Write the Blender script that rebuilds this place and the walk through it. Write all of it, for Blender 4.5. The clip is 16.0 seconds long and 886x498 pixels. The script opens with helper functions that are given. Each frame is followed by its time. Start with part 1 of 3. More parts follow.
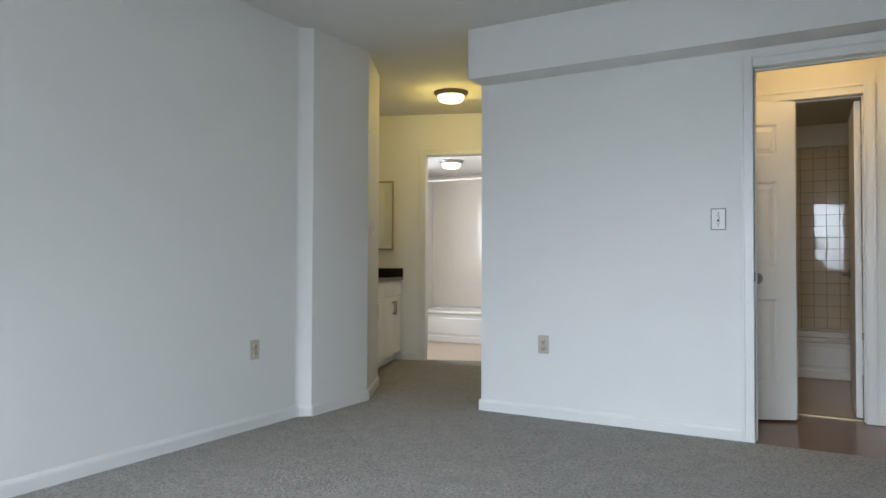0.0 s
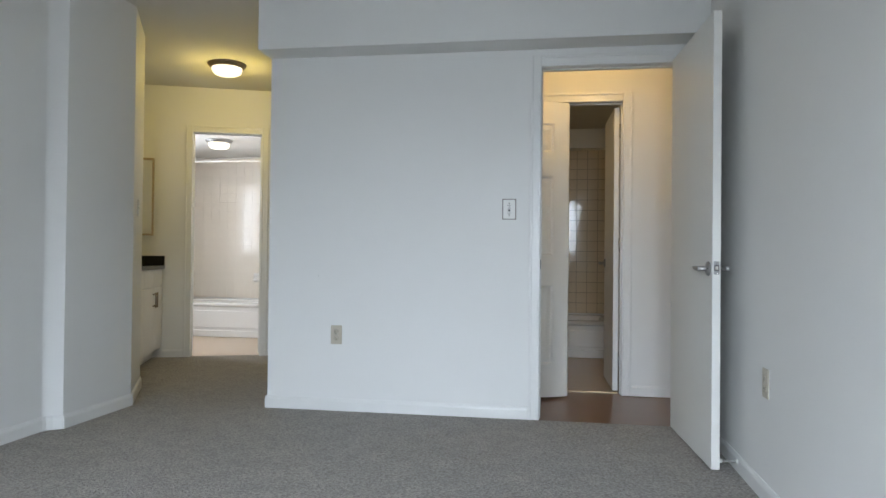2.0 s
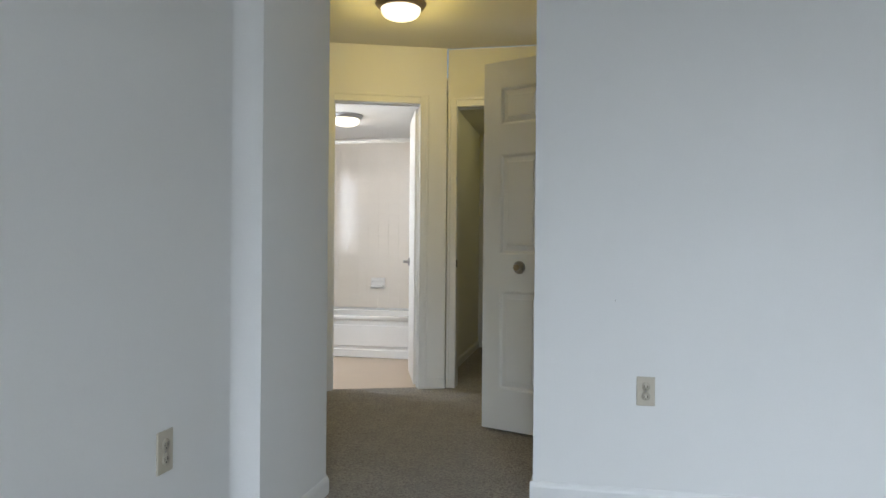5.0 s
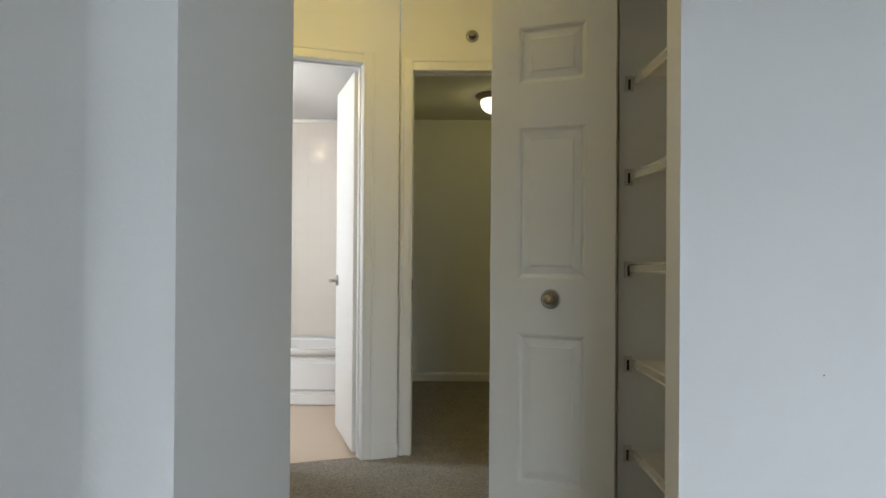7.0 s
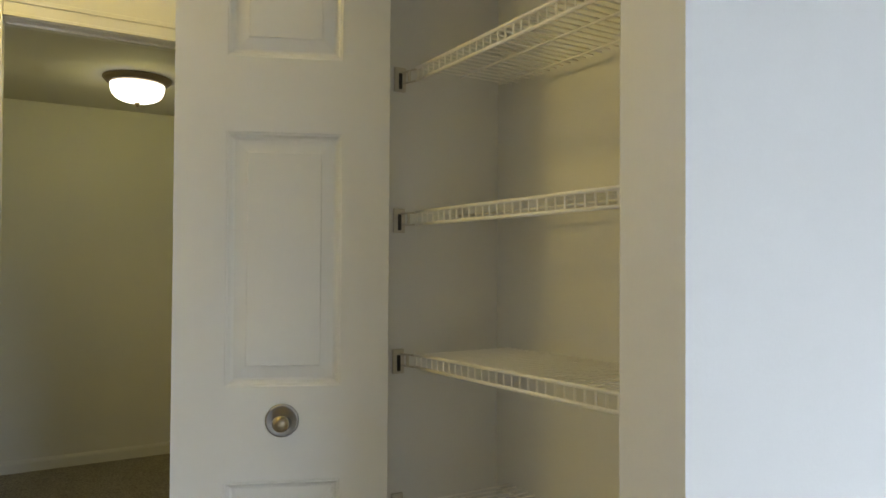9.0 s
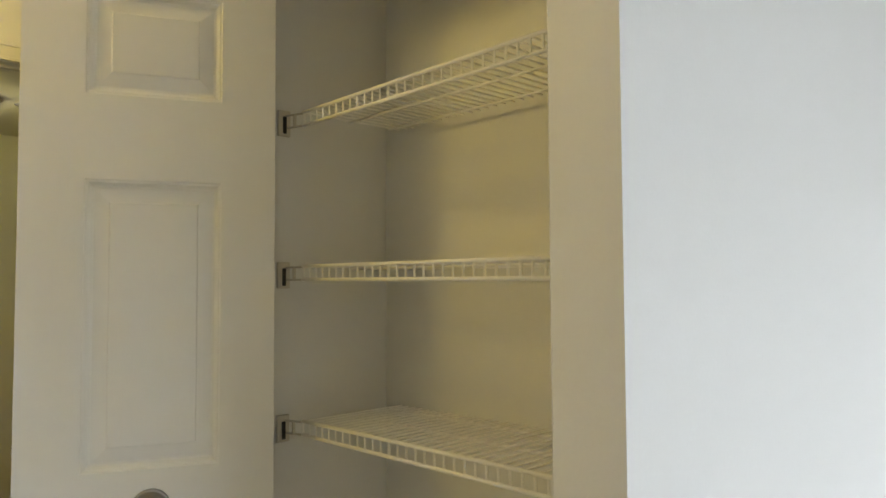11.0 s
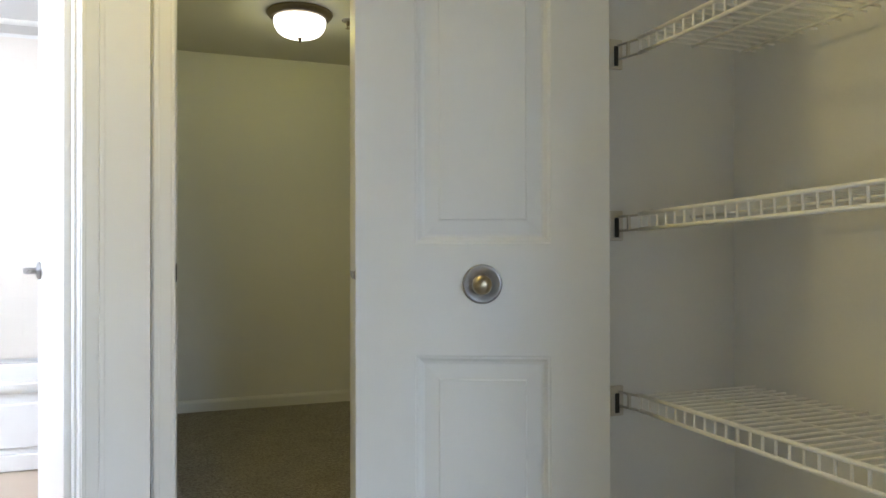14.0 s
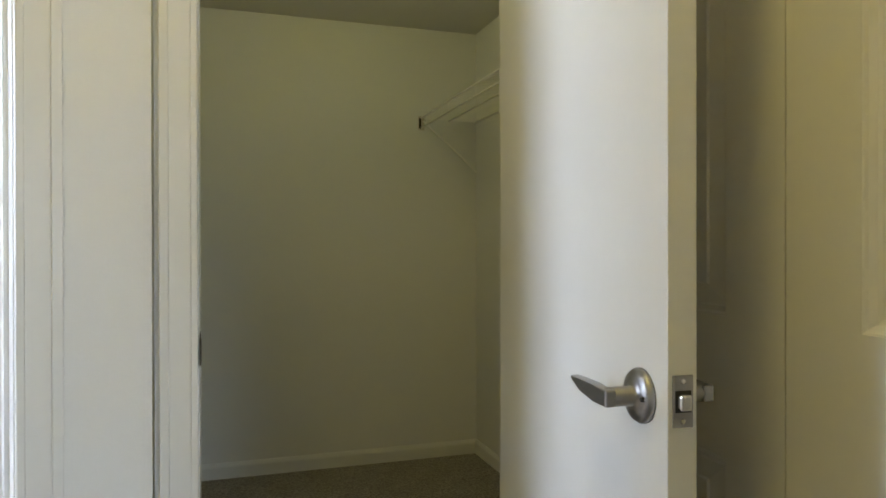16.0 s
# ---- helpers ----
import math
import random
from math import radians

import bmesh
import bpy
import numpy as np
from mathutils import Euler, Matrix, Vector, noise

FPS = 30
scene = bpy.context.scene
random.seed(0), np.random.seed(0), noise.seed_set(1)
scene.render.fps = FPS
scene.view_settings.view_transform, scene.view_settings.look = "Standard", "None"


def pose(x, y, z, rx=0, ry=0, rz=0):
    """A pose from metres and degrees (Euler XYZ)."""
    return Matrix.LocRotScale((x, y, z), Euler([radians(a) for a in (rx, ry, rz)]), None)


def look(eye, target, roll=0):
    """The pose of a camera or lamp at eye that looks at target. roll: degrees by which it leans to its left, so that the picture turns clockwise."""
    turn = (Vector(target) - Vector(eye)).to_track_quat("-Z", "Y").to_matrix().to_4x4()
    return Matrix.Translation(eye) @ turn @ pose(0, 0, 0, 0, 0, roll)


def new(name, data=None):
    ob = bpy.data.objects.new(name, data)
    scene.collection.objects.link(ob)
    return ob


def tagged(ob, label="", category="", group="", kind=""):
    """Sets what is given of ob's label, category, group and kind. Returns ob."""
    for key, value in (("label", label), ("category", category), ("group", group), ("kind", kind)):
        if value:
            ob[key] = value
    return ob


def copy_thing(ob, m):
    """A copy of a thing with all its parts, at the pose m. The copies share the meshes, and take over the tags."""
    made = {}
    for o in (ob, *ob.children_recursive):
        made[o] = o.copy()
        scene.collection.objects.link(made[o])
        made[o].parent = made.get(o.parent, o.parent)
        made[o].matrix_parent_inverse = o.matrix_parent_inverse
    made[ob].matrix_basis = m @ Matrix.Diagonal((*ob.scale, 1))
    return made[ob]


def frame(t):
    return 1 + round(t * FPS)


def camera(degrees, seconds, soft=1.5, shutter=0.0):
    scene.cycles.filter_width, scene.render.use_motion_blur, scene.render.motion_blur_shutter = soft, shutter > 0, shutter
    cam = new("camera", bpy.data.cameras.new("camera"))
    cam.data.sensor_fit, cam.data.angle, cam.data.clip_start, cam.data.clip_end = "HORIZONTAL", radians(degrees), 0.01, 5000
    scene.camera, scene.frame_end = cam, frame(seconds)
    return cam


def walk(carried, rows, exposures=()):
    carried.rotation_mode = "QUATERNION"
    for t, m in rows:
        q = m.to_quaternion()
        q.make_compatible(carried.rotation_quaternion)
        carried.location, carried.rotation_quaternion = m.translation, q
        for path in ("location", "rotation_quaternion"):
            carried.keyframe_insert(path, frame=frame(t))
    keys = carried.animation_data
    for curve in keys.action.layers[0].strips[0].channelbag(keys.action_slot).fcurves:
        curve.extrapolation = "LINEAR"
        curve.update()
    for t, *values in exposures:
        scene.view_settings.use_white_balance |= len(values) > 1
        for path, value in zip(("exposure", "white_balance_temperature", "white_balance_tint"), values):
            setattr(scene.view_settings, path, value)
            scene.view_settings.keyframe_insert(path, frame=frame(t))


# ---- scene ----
cam = camera(65.6, 16.0)
PATH = [
    (0, (2.041, -4.083, 0.961), (1.053, -2.344, 1.005), 0.2),
    (0.5, (2.06, -4.092, 0.954), (1.172, -2.301, 0.991), 0.1),
    (1, (2.031, -4.087, 0.928), (1.237, -2.252, 0.963), 0.2),
    (1.5, (1.925, -4.046, 0.926), (1.269, -2.157, 0.953), 0.4),
    (2, (1.734, -4.01, 0.935), (1.42, -2.035, 0.958), 0.6),
    (2.5, (1.535, -3.883, 0.901), (1.349, -1.891, 0.921), 0.7),
    (3, (1.308, -3.717, 0.925), (1.143, -1.724, 0.936), 0.7),
    (3.5, (1.054, -3.552, 0.952), (0.864, -1.561, 0.956), 0.6),
    (4, (0.755, -3.36, 0.994), (0.525, -1.373, 0.993), 0.5),
    (4.5, (0.436, -3.071, 0.996), (0.093, -1.101, 0.99), 0.5),
    (4.7, (0.333, -2.959, 0.999), (-0.059, -0.997, 0.999), 0.5),
    (7, (-0.51, -1.52, 1.076), (-0.519, 0.48, 1.087), 0.4),
    (7.5, (-0.534, -1.143, 1.096), (-0.306, 0.844, 1.102), 0.5),
    (8, (-0.566, -0.84, 1.125), (-0.034, 1.088, 1.139), 0.5),
    (8.5, (-0.597, -0.606, 1.188), (0.210, 1.223, 1.216), 0.41),
    (9, (-0.602, -0.497, 1.259), (0.426, 1.219, 1.293), 0.35),
    (11.3, (-0.620, -0.393, 1.343), (0.741, 1.071, 1.420), -0.2),
    (11.5, (-0.604, -0.397, 1.300), (0.744, 1.080, 1.343), -0.14),
    (12, (-0.614, -0.408, 1.199), (0.752, 1.051, 1.241), -0.17),
    (12.5, (-0.602, -0.433, 1.096), (0.712, 1.074, 1.119), -0.38),
    (13, (-0.516, -0.421, 1.010), (0.555, 1.268, 1.020), -0.58),
    (13.5, (-0.500, -0.339, 0.962), (0.310, 1.490, 0.979), -0.49),
    (14, (-0.61, -0.192, 0.97), (0.05, 1.696, 0.979), -0.1),
    (14.5, (-0.659, -0.007, 0.968), (-0.059, 1.901, 0.977), -0.1),
    (15, (-0.643, 0.264, 0.99), (-0.072, 2.181, 0.984), -0.4),
    (15.2, (-0.626, 0.383, 1.018), (-0.063, 2.302, 1.009), -1.1),
    (15.5, (-0.645, 0.56, 1.039), (-0.073, 2.477, 1.024), -0.2),
    (16, (-0.66, 0.883, 1.085), (-0.037, 2.783, 1.077), -0.1),
]
EXPOSURES = [(0, -0.22, 6500, 10), (4.0, -0.24, 6500, 10), (4.7, -0.30, 6500, 10), (7, -0.18, 6550, 10), (8, -0.20, 6400, 10), (8.5, 0.2, 6200, 10), (9, 0.46, 6500, 11), (11.3, 0.56, 7200, 11), (12.5, 0.52, 7800, 11), (13, 0.66, 6100, 12), (13.5, 0.84, 5850, 12), (14, 0.7, 5800, 12), (14.5, 0.4, 5800, 11), (15.0, 0.22, 5750, 11), (15.5, 0.14, 5750, 11), (16, 0.42, 5850, 11)]
walk(cam, [(t, look(eye, target, roll)) for t, eye, target, roll in PATH], EXPOSURES)

# ---- light ----
world = bpy.data.worlds.new("sky")
scene.world = world
world.use_nodes = True
wn = world.node_tree
sky = wn.nodes.new("ShaderNodeTexSky")
sky.sky_type = "NISHITA"
sky.sun_disc = False
sky.sun_elevation, sky.sun_rotation = radians(40), radians(200)
wn.nodes["Background"].inputs["Strength"].default_value = 0.1
wn.links.new(sky.outputs["Color"], wn.nodes["Background"].inputs["Color"])


def area(name, m, sx, sy, watts, colour, spread=180):
    d = bpy.data.lights.new(name, "AREA")
    d.shape, d.size, d.size_y, d.energy, d.color = "RECTANGLE", sx, sy, watts, colour
    d.spread = radians(spread)
    ob = new(name, d)
    ob.matrix_world = m
    return ob


def bulb(name, x, y, z, watts, colour, r=0.05):
    d = bpy.data.lights.new(name, "POINT")
    d.energy, d.color, d.shadow_soft_size = watts, colour, r
    ob = new(name, d)
    ob.location = (x, y, z)
    return ob


DAY = (0.735, 0.86, 1.0)
WARM = (1.0, 0.75, 0.18)
# main daylight: an unseen source, added to light the room from a broad front
area("added_window_light", pose(0.60, -6.12, 1.65, 39, 0, -13), 1.52, 1.4, 130, DAY, 106)
area("window_light_side", pose(2.05, -5.78, 1.55, 56, 0, 8), 0.60, 1.44, 35, DAY, 108)
area("bath_window_light", pose(-2.84, 2.32, 1.46, 90, 0, -90), 0.60, 1.0, 26, (0.80, 0.88, 1.0))
bulb("corridor_bulb", -0.865, 1.165, 2.40, 16.5, WARM, 0.14)
bulb("closet_bulb", -0.14, 3.37, 2.125, 1.75, (1.0, 0.84, 0.06), 0.05)
bulb("bath_bulb", -1.777, 2.825, 2.10, 9.5, (1.0, 0.80, 0.56), 0.06)
bulb("hall_bulb", 1.98, 0.22, 2.335, 7.5, (1.0, 0.64, 0.22), 0.06)
# unseen source, added to warm and brighten the hall bathroom
bulb("added_hall_bath_bulb", 1.15, 1.75, 2.235, 3.2, (1.0, 0.66, 0.24), 0.06)

# ---- materials ----


def mat(name, colour, rough=0.5, metal=0.0, var=0.06, scale=4.0, fine=200.0, bump=0.05, spec=0.5, second=None, dist=0.002):
    m = bpy.data.materials.new(name)
    m.use_nodes = True
    t = m.node_tree
    b = t.nodes["Principled BSDF"]
    b.inputs["Roughness"].default_value = rough
    b.inputs["Metallic"].default_value = metal
    b.inputs["Specular IOR Level"].default_value = spec
    co = t.nodes.new("ShaderNodeTexCoord")
    big = t.nodes.new("ShaderNodeTexNoise")
    big.inputs["Scale"].default_value = scale
    big.inputs["Detail"].default_value = 4
    small = t.nodes.new("ShaderNodeTexNoise")
    small.inputs["Scale"].default_value = fine
    small.inputs["Detail"].default_value = 2
    for n in (big, small):
        t.links.new(co.outputs["Object"], n.inputs["Vector"])
    ramp = t.nodes.new("ShaderNodeMix")
    ramp.data_type = "RGBA"
    lo = second or tuple(c * (1 - var) for c in colour)
    hi = colour if second else tuple(min(1, c * (1 + var)) for c in colour)
    ramp.inputs[6].default_value = (*lo, 1)
    ramp.inputs[7].default_value = (*hi, 1)
    mixf = t.nodes.new("ShaderNodeMath")
    mixf.operation = "ADD"
    h1 = t.nodes.new("ShaderNodeMath")
    h1.operation = "MULTIPLY"
    h1.inputs[1].default_value = 0.5
    h2 = t.nodes.new("ShaderNodeMath")
    h2.operation = "MULTIPLY"
    h2.inputs[1].default_value = 0.5
    t.links.new(big.outputs["Fac"], h1.inputs[0])
    t.links.new(small.outputs["Fac"], h2.inputs[0])
    t.links.new(h1.outputs[0], mixf.inputs[0])
    t.links.new(h2.outputs[0], mixf.inputs[1])
    t.links.new(mixf.outputs[0], ramp.inputs[0])
    t.links.new(ramp.outputs[2], b.inputs["Base Color"])
    if bump:
        bp = t.nodes.new("ShaderNodeBump")
        bp.inputs["Strength"].default_value = bump
        bp.inputs["Distance"].default_value = dist
        t.links.new(small.outputs["Fac"], bp.inputs["Height"])
        t.links.new(bp.outputs["Normal"], b.inputs["Normal"])
    return m


def glow(name, colour, strength):
    m = bpy.data.materials.new(name)
    m.use_nodes = True
    b = m.node_tree.nodes["Principled BSDF"]
    b.inputs["Base Color"].default_value = (0.9, 0.88, 0.82, 1)
    b.inputs["Roughness"].default_value = 0.35
    b.inputs["Emission Color"].default_value = (*colour, 1)
    b.inputs["Emission Strength"].default_value = strength
    return m


def clear(name):
    m = bpy.data.materials.new(name)
    m.use_nodes = True
    b = m.node_tree.nodes["Principled BSDF"]
    b.inputs["Transmission Weight"].default_value = 1
    b.inputs["Roughness"].default_value = 0.02
    b.inputs["IOR"].default_value = 1.45
    return m


def carpet(name, light, dark):
    """Cut pile: small tufts with dark gaps, clumped and trodden in soft patches."""
    m = bpy.data.materials.new(name)
    m.use_nodes = True
    t = m.node_tree
    b = t.nodes["Principled BSDF"]
    b.inputs["Roughness"].default_value = 1.0
    b.inputs["Specular IOR Level"].default_value = 0.05
    b.inputs["Sheen Weight"].default_value = 0.15
    co = t.nodes.new("ShaderNodeTexCoord")

    def noise(scale, detail, rough):
        n = t.nodes.new("ShaderNodeTexNoise")
        n.inputs["Scale"].default_value, n.inputs["Detail"].default_value, n.inputs["Roughness"].default_value = scale, detail, rough
        t.links.new(co.outputs["Object"], n.inputs["Vector"])
        return n.outputs["Fac"]

    def spread(value, lo, hi, a, c):
        n = t.nodes.new("ShaderNodeMapRange")
        for key, v in (("From Min", lo), ("From Max", hi), ("To Min", a), ("To Max", c)):
            n.inputs[key].default_value = v
        t.links.new(value, n.inputs["Value"])
        return n.outputs[0]

    def math_of(op, p, q):
        n = t.nodes.new("ShaderNodeMath")
        n.operation = op
        t.links.new(p, n.inputs[0])
        t.links.new(q, n.inputs[1])
        return n.outputs[0]

    cells = t.nodes.new("ShaderNodeTexVoronoi")
    cells.inputs["Scale"].default_value = 100
    t.links.new(co.outputs["Object"], cells.inputs["Vector"])
    tuft = spread(cells.outputs["Distance"], 0.15, 0.75, 1.0, 0.0)
    clump = spread(noise(60, 5, 0.75), 0.34, 0.66, 0.0, 1.0)
    patch = spread(noise(7, 7, 0.65), 0.3, 0.7, 0.68, 1.15)
    pile = math_of("MULTIPLY", math_of("MULTIPLY", math_of("ADD", spread(tuft, 0, 1, 0.0, 0.62), spread(clump, 0, 1, 0.0, 0.5)), patch), spread(noise(420, 2, 0.6), 0.3, 0.7, 0.75, 1.1))
    mix = t.nodes.new("ShaderNodeMix")
    mix.data_type = "RGBA"
    mix.inputs[6].default_value, mix.inputs[7].default_value = (*dark, 1), (*light, 1)
    t.links.new(pile, mix.inputs[0])
    t.links.new(mix.outputs[2], b.inputs["Base Color"])
    bp = t.nodes.new("ShaderNodeBump")
    bp.inputs["Strength"].default_value, bp.inputs["Distance"].default_value = 0.9, 0.012
    t.links.new(pile, bp.inputs["Height"])
    t.links.new(bp.outputs["Normal"], b.inputs["Normal"])
    return m


WALL = mat("wall_paint", (0.78, 0.775, 0.755), 0.6, var=0.03, scale=1.5, fine=160, bump=0.12, spec=0.3)
CEIL = mat("ceiling_paint", (0.70, 0.69, 0.66), 0.85, var=0.02, scale=2, fine=120, bump=0.15, spec=0.2)
TRIM = mat("trim_paint", (0.76, 0.755, 0.735), 0.38, var=0.02, scale=6, fine=90, bump=0.03)
DOOR = mat("door_paint", (0.78, 0.77, 0.73), 0.42, var=0.02, scale=5, fine=60, bump=0.03)
CARPET = carpet("carpet", (0.59, 0.545, 0.495), (0.22, 0.20, 0.178))
WOOD = mat("hall_laminate", (0.17, 0.085, 0.045), 0.28, var=0.25, scale=6, fine=60, bump=0.03)
VINYL = mat("bath_vinyl", (0.55, 0.44, 0.34), 0.4, var=0.08, scale=8, fine=90, bump=0.04)
VINYL2 = mat("hall_bath_vinyl", (0.42, 0.31, 0.21), 0.35, var=0.08, scale=8, fine=90, bump=0.04)
TILE = mat("glazed_tile", (0.79, 0.735, 0.66), 0.13, var=0.03, scale=3, fine=12, bump=0.03, dist=0.001)
GROUT = mat("grout", (0.79, 0.735, 0.66), 0.8, var=0.1, scale=20, fine=300, bump=0.2)
TILE2 = mat("beige_glazed_tile", (0.70, 0.60, 0.46), 0.05, var=0.05, scale=3, fine=12, bump=0.0)
TUB = mat("tub_enamel", (0.82, 0.81, 0.79), 0.12, var=0.015, scale=3, fine=20, bump=0.0)
GROUT2 = mat("dark_grout", (0.32, 0.26, 0.19), 0.9, var=0.15, scale=20, fine=300, bump=0.2)
NICKEL = mat("satin_nickel", (0.38, 0.37, 0.365), 0.36, 1.0, var=0.05, scale=30, fine=400, bump=0.02)
BRASSY = mat("worn_nickel", (0.40, 0.34, 0.24), 0.30, 1.0, var=0.15, scale=40, fine=300, bump=0.02)
BRONZE = mat("lamp_base_metal", (0.30, 0.25, 0.20), 0.35, 1.0, var=0.1, scale=30, fine=300, bump=0.02)
FRAMEW = mat("mirror_frame_wood", (0.40, 0.32, 0.22), 0.45, var=0.15, scale=20, fine=200, bump=0.05)
CHROME = mat("chrome", (0.75, 0.74, 0.72), 0.12, 1.0, var=0.03, scale=30, fine=300, bump=0.0)
WIRE = mat("white_coated_wire", (0.90, 0.885, 0.85), 0.35, var=0.02, scale=30, fine=200, bump=0.0)
CLIP = mat("clear_plastic_clip", (0.62, 0.58, 0.50), 0.3, var=0.1, scale=60, fine=300, bump=0.0)
DARK = mat("dark_recess", (0.02, 0.018, 0.016), 0.6, var=0.2, scale=60, fine=300, bump=0.0)
ALMOND = mat("almond_plastic", (0.50, 0.45, 0.36), 0.35, var=0.02, scale=30, fine=300, bump=0.0)
WHITEP = mat("white_plastic", (0.80, 0.79, 0.76), 0.35, var=0.02, scale=30, fine=300, bump=0.0)
# grey of screws and small marks, and of the switch plate's painted shadow
GREYP = mat("mark_and_shadow_grey", (0.30, 0.28, 0.25), 0.5, var=0.05, scale=30, fine=300, bump=0.0)
GRANITE = mat("black_granite", (0.016, 0.015, 0.016), 0.15, second=(0.004, 0.004, 0.005), scale=120, fine=500, bump=0.0)
CABINET = mat("cabinet_paint", (0.80, 0.78, 0.74), 0.4, var=0.02, scale=10, fine=100, bump=0.02)
MIRROR = mat("mirror_glass", (0.86, 0.87, 0.86), 0.02, 1.0, var=0.0, bump=0.0)
GLASS = clear("window_glass")
BOWL = glow("lit_frosted_bowl", (1.0, 0.90, 0.70), 1.7)
BOWL2 = glow("lit_ribbed_bowl", (1.0, 0.93, 0.76), 2.2)
RUBBER = mat("white_rubber", (0.75, 0.74, 0.70), 0.6, var=0.03, scale=50, fine=300, bump=0.0)
AGED = mat("aged_bronze", (0.10, 0.085, 0.07), 0.45, 0.8, var=0.2, scale=60, fine=300, bump=0.02)
SILL = mat("threshold_metal", (0.50, 0.40, 0.26), 0.4, 0.8, var=0.1, scale=40, fine=200, bump=0.0)

# ---- mesh helpers ----


def mesh_of(bm, name, material, smooth=False):
    me = bpy.data.meshes.new(name)
    bmesh.ops.recalc_face_normals(bm, faces=bm.faces)
    bm.to_mesh(me)
    bm.free()
    me.materials.append(material)
    if smooth:
        for p in me.polygons:
            p.use_smooth = True
    return me


def top(name, bm, material, label, category, group="", kind="", smooth=False, m=None):
    ob = new(name, mesh_of(bm, name, material, smooth))
    if m is not None:
        ob.matrix_world = m
    return tagged(ob, label, category, group, kind)


def empty(name, m, label, category, group=""):
    ob = new(name)
    ob.empty_display_size = 0.05
    ob.matrix_world = m
    return tagged(ob, label, category, group)


def part(name, bm, material, parent, label="", smooth=False, m=None):
    ob = new(name, mesh_of(bm, name, material, smooth))
    ob.parent = parent
    if m is not None:
        ob.matrix_basis = m
    return tagged(ob, label)


def box(*bounds, bm=None, bevel=0.0, m=None):
    """x0, x1, y0, y1, z0, z1."""
    x0, x1, y0, y1, z0, z1 = bounds
    one = bmesh.new()
    bmesh.ops.create_cube(one, size=1, matrix=Matrix.LocRotScale(((x0 + x1) / 2, (y0 + y1) / 2, (z0 + z1) / 2), None, (x1 - x0, y1 - y0, z1 - z0)))
    if bevel:
        bmesh.ops.bevel(one, geom=list(one.edges), offset=bevel, segments=2, profile=0.5, affect="EDGES")
    if m is not None:
        one.transform(m)
    if bm is None:
        return one
    tmp = bpy.data.meshes.new("tmp")
    one.to_mesh(tmp)
    one.free()
    bm.from_mesh(tmp)
    bpy.data.meshes.remove(tmp)
    return bm


def prism(points, z0, z1):
    bm = bmesh.new()
    low = [bm.verts.new((x, y, z0)) for x, y in points]
    high = [bm.verts.new((x, y, z1)) for x, y in points]
    n = len(points)
    bm.faces.new(low[::-1])
    bm.faces.new(high)
    for i in range(n):
        bm.faces.new((low[i], low[(i + 1) % n], high[(i + 1) % n], high[i]))
    return bm


def lathe(profile, bm=None, m=None, segments=32):
    """Rings of (radius, height) about z."""
    bm = bm or bmesh.new()
    rings = []
    for r, h in profile:
        if r < 1e-6:
            rings.append([bm.verts.new((0, 0, h))])
        else:
            rings.append([bm.verts.new((r * math.cos(2 * math.pi * i / segments), r * math.sin(2 * math.pi * i / segments), h)) for i in range(segments)])
    for a, b in zip(rings, rings[1:]):
        for i in range(segments):
            j = (i + 1) % segments
            if len(a) == 1:
                bm.faces.new((a[0], b[i], b[j]))
            elif len(b) == 1:
                bm.faces.new((a[i], a[j], b[0]))
            else:
                bm.faces.new((a[i], a[j], b[j], b[i]))
    if m is not None:
        new_verts = [v for ring in rings for v in ring]
        bmesh.ops.transform(bm, matrix=m, verts=new_verts)
    return bm


def rod(a, b, r, bm=None, segments=6):
    a, b = Vector(a), Vector(b)
    q = (b - a).to_track_quat("Z", "Y").to_matrix().to_4x4()
    return lathe([(0, 0), (r, 0), (r, (b - a).length), (0, (b - a).length)], bm, Matrix.Translation(a) @ q, segments)


def along(a, b):
    """A frame with its x from a to b on the floor and y to the left of it, and the length."""
    d = Vector((b[0] - a[0], b[1] - a[1]))
    return pose(a[0], a[1], 0, 0, 0, math.degrees(math.atan2(d.y, d.x))), d.length


def wall(name, a, b, thick, z0, z1, openings=(), label="smooth off-white painted wall"):
    """Its visible face runs from a to b, its body lies to the left; openings: s0, s1, z0, z1."""
    m, length = along(a, b)
    bm = bmesh.new()
    s = 0
    for s0, s1, b0, b1 in sorted(openings):
        box(s, s0, 0, thick, z0, z1, bm=bm)
        if b0 > z0:
            box(s0, s1, 0, thick, z0, b0, bm=bm)
        if b1 < z1:
            box(s0, s1, 0, thick, b1, z1, bm=bm)
        s = s1
    box(s, length, 0, thick, z0, z1, bm=bm)
    bmesh.ops.remove_doubles(bm, verts=bm.verts, dist=1e-5)
    seen = {}
    for f in bm.faces:
        seen.setdefault(frozenset(f.verts), []).append(f)
    bmesh.ops.delete(bm, geom=[f for fs in seen.values() if len(fs) > 1 for f in fs], context="FACES_ONLY")
    return top(name, bm, WALL, label, "wall", kind="structure", m=m)


